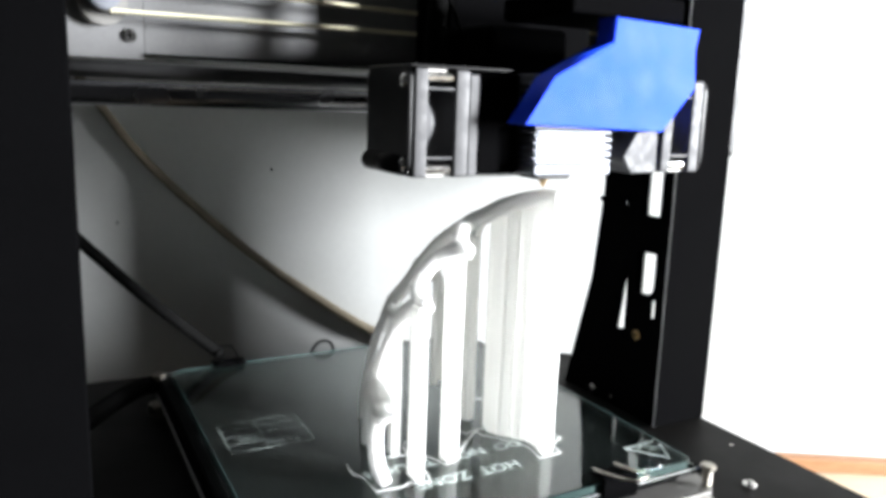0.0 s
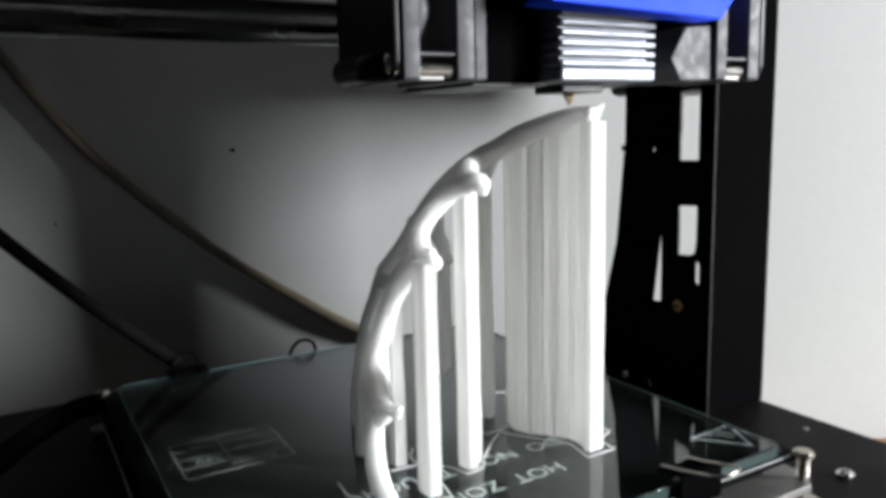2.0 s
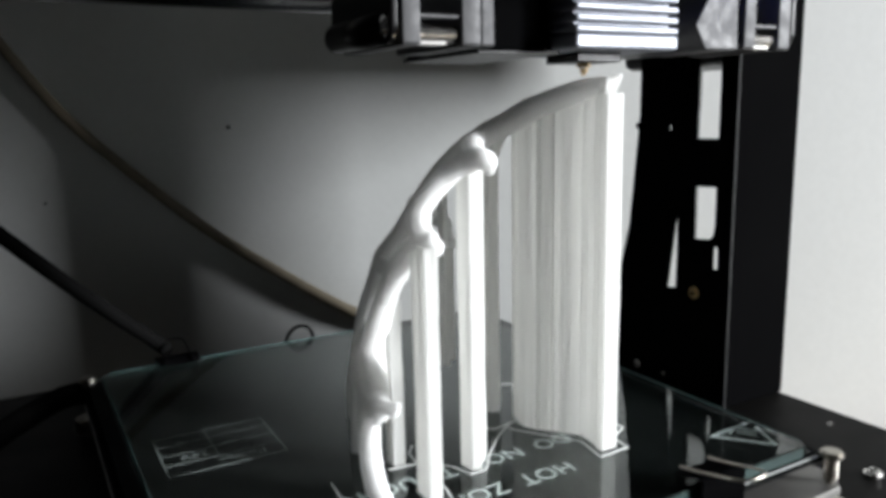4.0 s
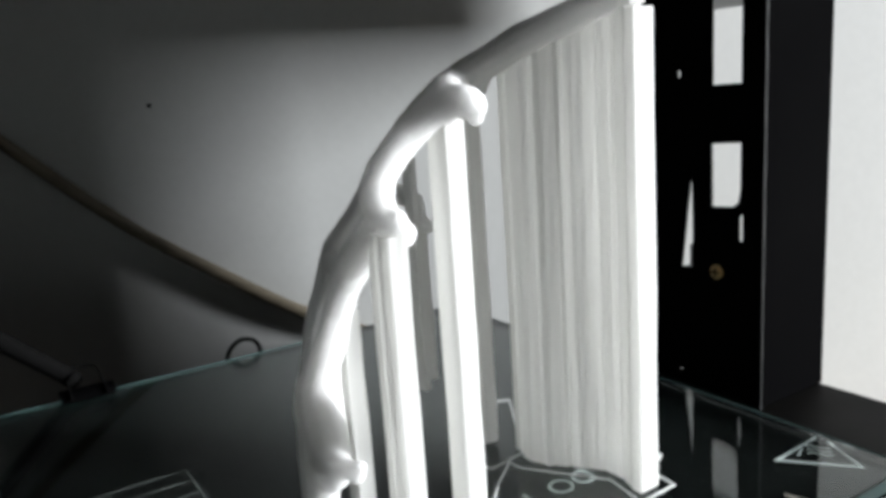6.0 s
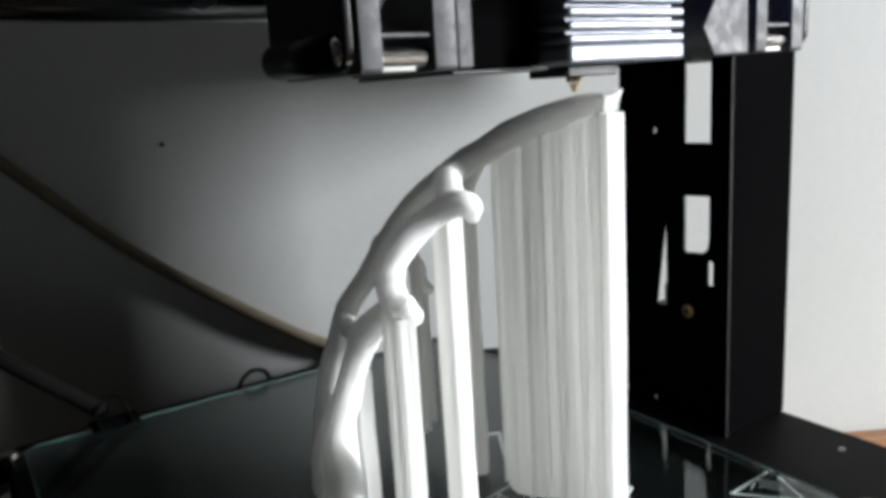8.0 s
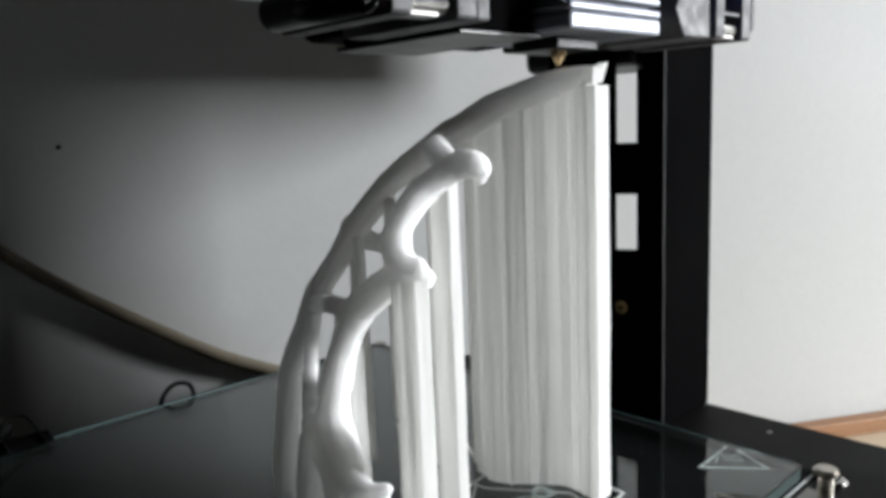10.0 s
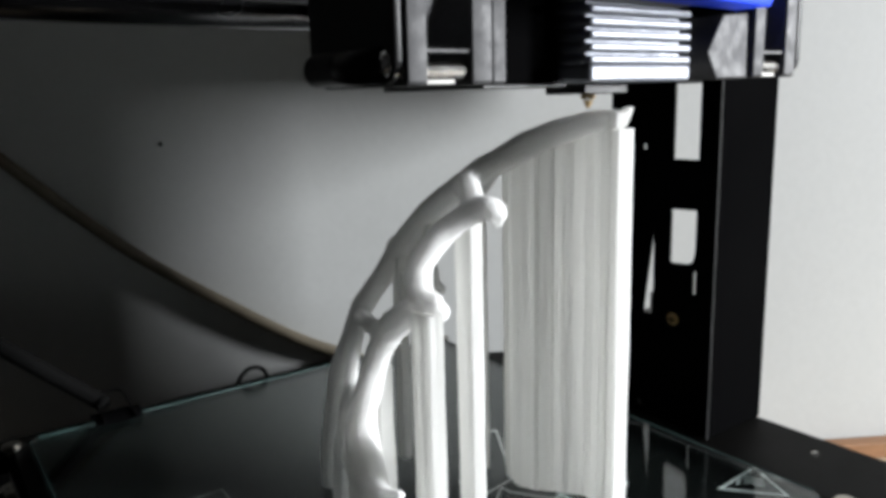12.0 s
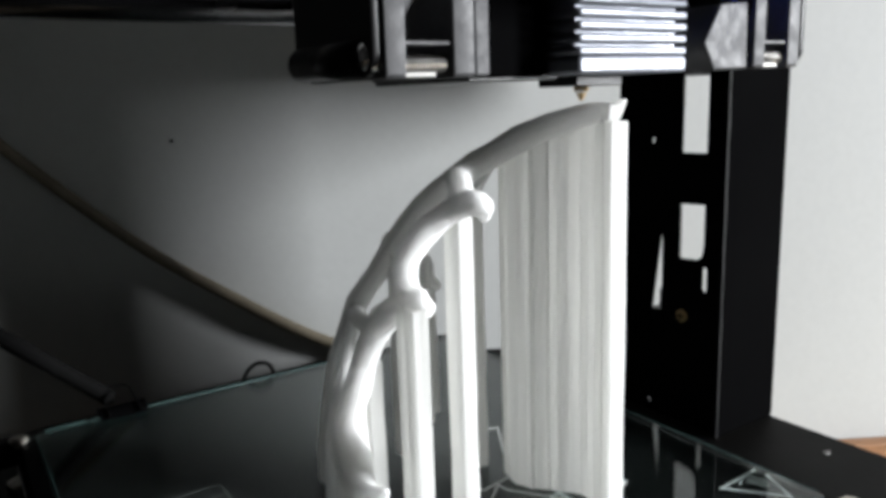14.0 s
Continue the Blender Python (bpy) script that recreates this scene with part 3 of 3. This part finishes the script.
def ribbed(poly, top, ribs, depth, seed, steps=7, fade=1.0):
    """An upright hollow-looking support: a plan outline with small ribs, drawn up to the height top(x, y)."""
    rr = random.Random(seed)
    run = []
    for i, (ax, ay) in enumerate(poly):
        bx, by = poly[(i + 1) % len(poly)]
        n = max(1, int(math.hypot(bx - ax, by - ay) / ribs))
        nx, ny = (by - ay), -(bx - ax)
        ln = math.hypot(nx, ny)
        for k in range(n):
            t = k / n
            off = depth * min(1, max(fade, (ay + (by - ay) * t - 0.0365) / 0.005)) * rr.uniform(-1, 1) if 0 < k else 0
            run.append((ax + (bx - ax) * t + nx / ln * off, ay + (by - ay) * t + ny / ln * off))
    bm = bmesh.new()
    levels = []
    for j in range(steps + 1):
        ring = []
        for x, y in run:
            h = top(x, y) * j / steps
            w = 0.00012 if 0 < j < steps else 0
            ring.append(bm.verts.new((x + rr.uniform(-w, w), y + rr.uniform(-w, w), h)))
        levels.append(ring)
    n = len(run)
    for a, b in zip(levels, levels[1:]):
        for k in range(n):
            bm.faces.new((a[k], a[(k + 1) % n], b[(k + 1) % n], b[k]))
    bm.faces.new(levels[0][::-1])
    bm.faces.new(levels[-1])
    bmesh.ops.recalc_face_normals(bm, faces=bm.faces)
    return bm


def pillar(poly, z0, z1, seed, ribs=0.0018, depth=0.00022):
    bm = ribbed(poly, lambda x, y: z1 - z0, ribs, depth, seed)
    bmesh.ops.translate(bm, vec=(0, 0, z0), verts=bm.verts)
    return part("support_pillar", bm, M_PLAS, model)


pillar([(0.0712, 0.0262), (0.0718, 0.0188), (0.0760, 0.0186), (0.0768, 0.0255)], 0, 0.0768, 1)
pillar([(0.0922, 0.0350), (0.0932, 0.0292), (0.0962, 0.0288), (0.1036, 0.0372), (0.1028, 0.0415), (0.0960, 0.0400)], 0, 0.0970, 2)
pillar([(0.0722, 0.0500), (0.0728, 0.0455), (0.0768, 0.0450), (0.0775, 0.0500)], 0, 0.0560, 3)
pillar([(0.0762, 0.0560), (0.0790, 0.0540), (0.0800, 0.0580)], 0.0, 0.0640, 4)
pillar([(0.1232, 0.0690), (0.1245, 0.0655), (0.1275, 0.0650), (0.1308, 0.0690), (0.1290, 0.0730), (0.1250, 0.0725)], 0, 0.1000, 5)
pillar([(0.1075, 0.0720), (0.1085, 0.0690), (0.1115, 0.0700), (0.1110, 0.0735)], 0.0230, 0.0705, 6)
pillar([(0.0985, 0.0785), (0.0990, 0.0750), (0.1022, 0.0752), (0.1026, 0.0790)], 0.0085, 0.0785, 7)
pillar([(0.1028, 0.0660), (0.1036, 0.0632), (0.1060, 0.0645), (0.1052, 0.0675)], 0.0230, 0.0905, 8)
pillar([(0.0832, 0.1000), (0.0834, 0.0972), (0.0856, 0.0968), (0.0860, 0.1000)], 0.0, 0.0320, 9)


def wall_top(x, y):
    return 0.1092 + 0.0118 * min(1, max(0, (0.050 - y) / 0.028))


body = ribbed([(0.1268, 0.0490), (0.1284, 0.0462), (0.1314, 0.0416), (0.1358, 0.0364), (0.1394, 0.0312), (0.1394, 0.0255), (0.1380, 0.0207),
               (0.1440, 0.0210), (0.1455, 0.0310), (0.1440, 0.0500), (0.1360, 0.0640), (0.1300, 0.0590)], wall_top, 0.0011, 0.0014, 11, fade=0.08)
part("support_wall", body, M_PLAS, model, "white ribbed upright support wall")
pillar([(0.1372, 0.0202), (0.1374, 0.0172), (0.1442, 0.0176), (0.1445, 0.0215), (0.1400, 0.0222)], 0, 0.1192, 12, 0.004, 0.0001)

tip = plate([(0.1362, 0.1195), (0.1412, 0.1198), (0.1438, 0.1252), (0.1418, 0.1246), (0.1396, 0.1240), (0.1368, 0.1242)], (), 0.0034, Matrix.Translation((0, 0.0190, 0)) @ XZ, 0.0004)
part("torn_tip", tip, M_PLAS, model)

skirts = ([(0.0507, 0.0458), (0.0497, 0.0353), (0.0525, 0.0322), (0.0531, 0.0175), (0.0649, 0.0166), (0.0690, 0.0190), (0.0708, 0.0167), (0.0780, 0.0158), (0.0800, 0.0250)],
          [(0.0830, 0.0420), (0.0890, 0.0345), (0.0912, 0.0270), (0.0976, 0.0275), (0.1040, 0.0360), (0.1126, 0.0445), (0.1220, 0.0520), (0.1222, 0.0478), (0.1365, 0.0270), (0.1341, 0.0142), (0.1470, 0.0150),
           (0.1478, 0.0235), (0.1570, 0.0280), (0.1560, 0.0330)],
          [(0.0700, 0.0440), (0.0800, 0.0430), (0.0810, 0.0510), (0.0850, 0.0560)],
          [(0.1130, 0.0640), (0.1160, 0.0520), (0.1280, 0.0540), (0.1360, 0.0660), (0.1490, 0.0870), (0.1400, 0.0900)])
for run in skirts:
    part("skirt_line", stroke(run, 0.00055), M_SILK, model, "thin white printed outline")

# ---- extruder carriage ----
head = thing("extruder_carriage", "black extruder carriage with finned heat sink and blue cover", "print head")
head.location = (0.0006, -0.0030, 0)
FY = 0.0150
# left fan unit
part("fan_guard", plate(rounded(FY + 0.001, FY + 0.041, 0.1325, 0.1750, 0.005), (), 0.0022, Matrix.Translation((0.0615, 0, 0)) @ YZ, 0.0005), M_GLOSSB, head, "glossy black fan guard plate")


def fan(x0, x1, y0, z0, label):
    c = Vector((0, y0 + 0.02, z0 + 0.02))
    ring = [(c.y + 0.0185 * math.cos(2 * math.pi * k / 36), c.z + 0.0185 * math.sin(2 * math.pi * k / 36)) for k in range(36)]
    f = part("fan", plate(rounded(y0, y0 + 0.04, z0 - 0.0010, z0 + 0.041, 0.0012), [ring], 0.0052, Matrix.Translation((x0 + 0.0026, 0, 0)) @ YZ, 0.0003), M_GPLASTIC, head, label)
    part("fan_flange", plate(rounded(y0, y0 + 0.04, z0 - 0.0010, z0 + 0.041, 0.0012), [ring], 0.0058, Matrix.Translation((x1 - 0.0029, 0, 0)) @ YZ, 0.0003), M_GPLASTIC, f)
    bm = bmesh.new()
    # waisted duct between the flanges
    rings = []
    for k in range(9):
        x = x0 + 0.005 + (x1 - x0 - 0.0105) * k / 8
        r = 0.0196 - 0.0058 * math.sin(math.pi * k / 8) ** 0.7
        rings.append([bm.verts.new((x, c.y + r * math.cos(2 * math.pi * j / 36), c.z + r * math.sin(2 * math.pi * j / 36))) for j in range(36)])
    for a, b in zip(rings, rings[1:]):
        for j in range(36):
            bm.faces.new((a[j], a[(j + 1) % 36], b[(j + 1) % 36], b[j]))
    bmesh.ops.recalc_face_normals(bm, faces=bm.faces)
    part("fan_duct", bm, M_GPLASTIC, f, "", True)
    part("fan_hub", rod((x0 + 0.002, c.y, c.z), (x1 - 0.002, c.y, c.z), 0.011, 24, bevel=0.001), M_BPLASTIC, f)
    for dz in (0.0022, 0.0378):
        bolt = rod((x0 - 0.002, y0 + 0.0035, z0 + dz), (x1 + 0.002, y0 + 0.0035, z0 + dz), 0.0017, 12)
        for k in range(int((x1 - x0) / 0.001)):
            x = x0 + k * 0.001
            rod((x, y0 + 0.0035, z0 + dz), (x + 0.0005, y0 + 0.0035, z0 + dz), 0.0021, 12, into=bolt)
        part("through_bolt", bolt, M_CHROME, f, "threaded nickel bolt")
    for dz in (0.0066, 0.0334):
        part("fan_rib", box(x0 + 0.0050, x1 - 0.0055, y0 + 0.0008, y0 + 0.0060, z0 + dz - 0.0004, z0 + dz + 0.0004, 0.0001), M_GPLASTIC, f)
    for dz in (-0.0008, 0.0396):
        part("bolt_tab", box(x0 + 0.0050, x0 + 0.0135, y0 + 0.0012, y0 + 0.0060, z0 + dz, z0 + dz + 0.0012, 0.0002), M_ALU, f, "bright metal tab")
    return f


fan(0.0632, 0.0868, FY, 0.1330, "dark grey axial fan seen on edge")
for y, z in ((FY + 0.0050, 0.1368), (FY + 0.0045, 0.1690), (FY + 0.0370, 0.1368)):
    part("bolt_head", ball((0.0603, y, z), 0.0030, squash=(0.55, 1, 1)), M_CHROME if y < 0.03 else M_GLOSSB, head, "", True)
part("guard_boss", rod((0.0612, FY + 0.0040, 0.1366), (0.0612, FY + 0.0400, 0.1366), 0.0042, 20, bevel=0.0016), M_GLOSSB, head, "rounded black boss under the fan guard", True)
part("mount_plate", box(0.0872, 0.0915, FY + 0.0005, FY + 0.040, 0.1322, 0.1725, 0.0006), M_GPLASTIC, head, "worn grey mounting plate")
part("fan_lid", box(0.0605, 0.1060, FY - 0.0005, FY + 0.040, 0.1742, 0.1752, 0.0003), M_GLOSSB, head)
part("duct_block", box(0.0918, 0.1180, FY + 0.011, FY + 0.055, 0.1318, 0.1740, 0.0012), M_BLACK, head)
part("under_plate", box(0.0935, 0.1230, FY + 0.012, FY + 0.060, 0.1312, 0.1326, 0.0003), M_BPLASTIC, head)

# heat sink: a block and its fins
sink = part("heat_sink", box(0.1212, 0.1600, FY + 0.0035, FY + 0.0395, 0.1330, 0.1745, 0.0004), M_FIN, head, "aluminium heat sink with level fins")
part("fin", box(0.1196, 0.1610, FY, FY + 0.040, 0.1322, 0.1368, 0.0010), M_FIN, sink)
fin_mesh = None
for k in range(11):
    z = 0.1380 + k * 0.0032
    if fin_mesh is None:
        ob = part("fin", box(0.1196, 0.1610, FY, FY + 0.040, -0.00115, 0.00115, 0.0008), M_FIN, sink)
        fin_mesh = ob.data
    else:
        ob = new("fin", fin_mesh)
        ob.parent = sink
    ob.location = (0, 0, z)
part("heater_block", box(0.1300, 0.1480, 0.0270, 0.0430, 0.1292, 0.1320, 0.0004), M_BPLASTIC, head)
part("nozzle", rod((0.1373, 0.0326, 0.1300), (0.1373, 0.0326, 0.1278), 0.0022, 6), M_BRASS, head, "brass nozzle")
part("nozzle_tip", rod((0.1373, 0.0326, 0.1275), (0.1373, 0.0326, 0.1252), 0.0016, 16, r2=0.0005), M_BRASS, head)

# blue cover in front of the motor
cover = [(0.1040, 0.1536), (0.1165, 0.1723), (0.1451, 0.1871), (0.1458, 0.1980), (0.1930, 0.1962), (0.1915, 0.1870), (0.1932, 0.1710), (0.1760, 0.1520)]
part("blue_cover", plate(cover, (), 0.012, Matrix.Translation((0, 0.0060, 0)) @ XZ, 0.0008), M_BLUE, head, "bright blue printed plastic cover")
part("cover_rim", plate([(0.1035, 0.1542), (0.1162, 0.1728), (0.1450, 0.1877), (0.1451, 0.1871), (0.1165, 0.1720), (0.1042, 0.1538)], (), 0.0136, Matrix.Translation((0, 0.0060, 0)) @ XZ, 0.0001), M_BLUE, head)
part("motor", box(0.1130, 0.1560, 0.0440, 0.0900, 0.1500, 0.1960, 0.003), M_BLACK, head, "black stepper motor body")
part("motor_cap", box(0.1290, 0.1910, 0.0080, 0.0600, 0.1990, 0.2090, 0.0015), M_BLACK, head)
part("carriage_body", box(0.1180, 0.2060, 0.0900, 0.1290, 0.1400, 0.2300, 0.003), M_BLACK, head)
part("cable_arm", tube([(0.1030, 0.0780, 0.1740), (0.1045, 0.0800, 0.1900), (0.1075, 0.0830, 0.2100), (0.1100, 0.0880, 0.2450)], 0.0048, 12, 4), M_CABLE, head, "black sleeved cable", True)
part("wire", tube([(0.1080, 0.0620, 0.1750), (0.1160, 0.0660, 0.1850), (0.1130, 0.0700, 0.1940), (0.1060, 0.0740, 0.2150)], 0.0011, 8, 5), M_CABLE, head, "", True)
part("cable_post", box(0.1140, 0.1240, 0.0600, 0.0800, 0.1755, 0.1960, 0.002), M_BLACK, head)
# right side: grey duct piece and second fan
duct = [(0.1672, 0.1402), (0.1745, 0.1512), (0.1868, 0.1520), (0.1875, 0.1330), (0.1722, 0.1325)]
part("grey_duct", plate(duct, (), 0.026, Matrix.Translation((0, FY + 0.0120, 0)) @ XZ, 0.0006), M_GPLASTIC, head, "worn grey plastic air duct")
fan(0.1895, 0.2125, FY - 0.002, 0.1340, "second dark fan seen on edge")
part("fan_guard", plate(rounded(FY - 0.002, FY + 0.039, 0.1335, 0.1755, 0.005), (), 0.0022, Matrix.Translation((0.2142, 0, 0)) @ YZ, 0.0005), M_GLOSSB, head)
part("bridge", box(0.1615, 0.1890, FY + 0.026, FY + 0.060, 0.1330, 0.1740, 0.001), M_BPLASTIC, head)

# ---- cables ----
def cable(name, pts, r, mat, label, local=None):
    ob = part(name, tube(pts, r, 12, 8), mat, None, "", True)
    if local is not None:
        ob.matrix_world = local
    return tagged(ob, label, "cable")


cable("cable", [(-0.255, 0.3230, 0.215), (-0.230, 0.3230, 0.174), (-0.190, 0.3230, 0.121), (-0.156, 0.3230, 0.088), (-0.103, 0.3230, 0.044), (-0.055, 0.3230, 0.0125), (-0.012, 0.3230, -0.0125), (0.030, 0.3230, -0.0305), (0.090, 0.320, -0.0615)],
      0.0036, M_TAN, "tan sleeved cable hanging in front of the wall", ROOM)
cable("cable", [(-0.100, 0.212, 0.150), (-0.070, 0.211, 0.108), (-0.0430, 0.210, 0.0772), (-0.0100, 0.210, 0.0420), (0.0250, 0.2095, 0.0085), (0.0300, 0.2060, 0.0040)], 0.0034, M_CABLE, "black sleeved cable running down to the bed corner")
cable("cable", [(-0.090, 0.160, -0.026), (-0.060, 0.170, -0.020), (-0.040, 0.1830, -0.012), (-0.018, 0.2020, -0.009), (-0.004, 0.2085, -0.0105)], 0.0052, M_CABLE, "thick black cable bundle beside the bed")
cable("wire_loop", [(0.0885, 0.207, -0.004), (0.0905, 0.205, 0.0022), (0.0950, 0.204, 0.0056), (0.1005, 0.204, 0.0042), (0.1035, 0.206, -0.0005), (0.1040, 0.208, -0.005)], 0.0010, M_CABLE, "small loop of thin black wire behind the glass")
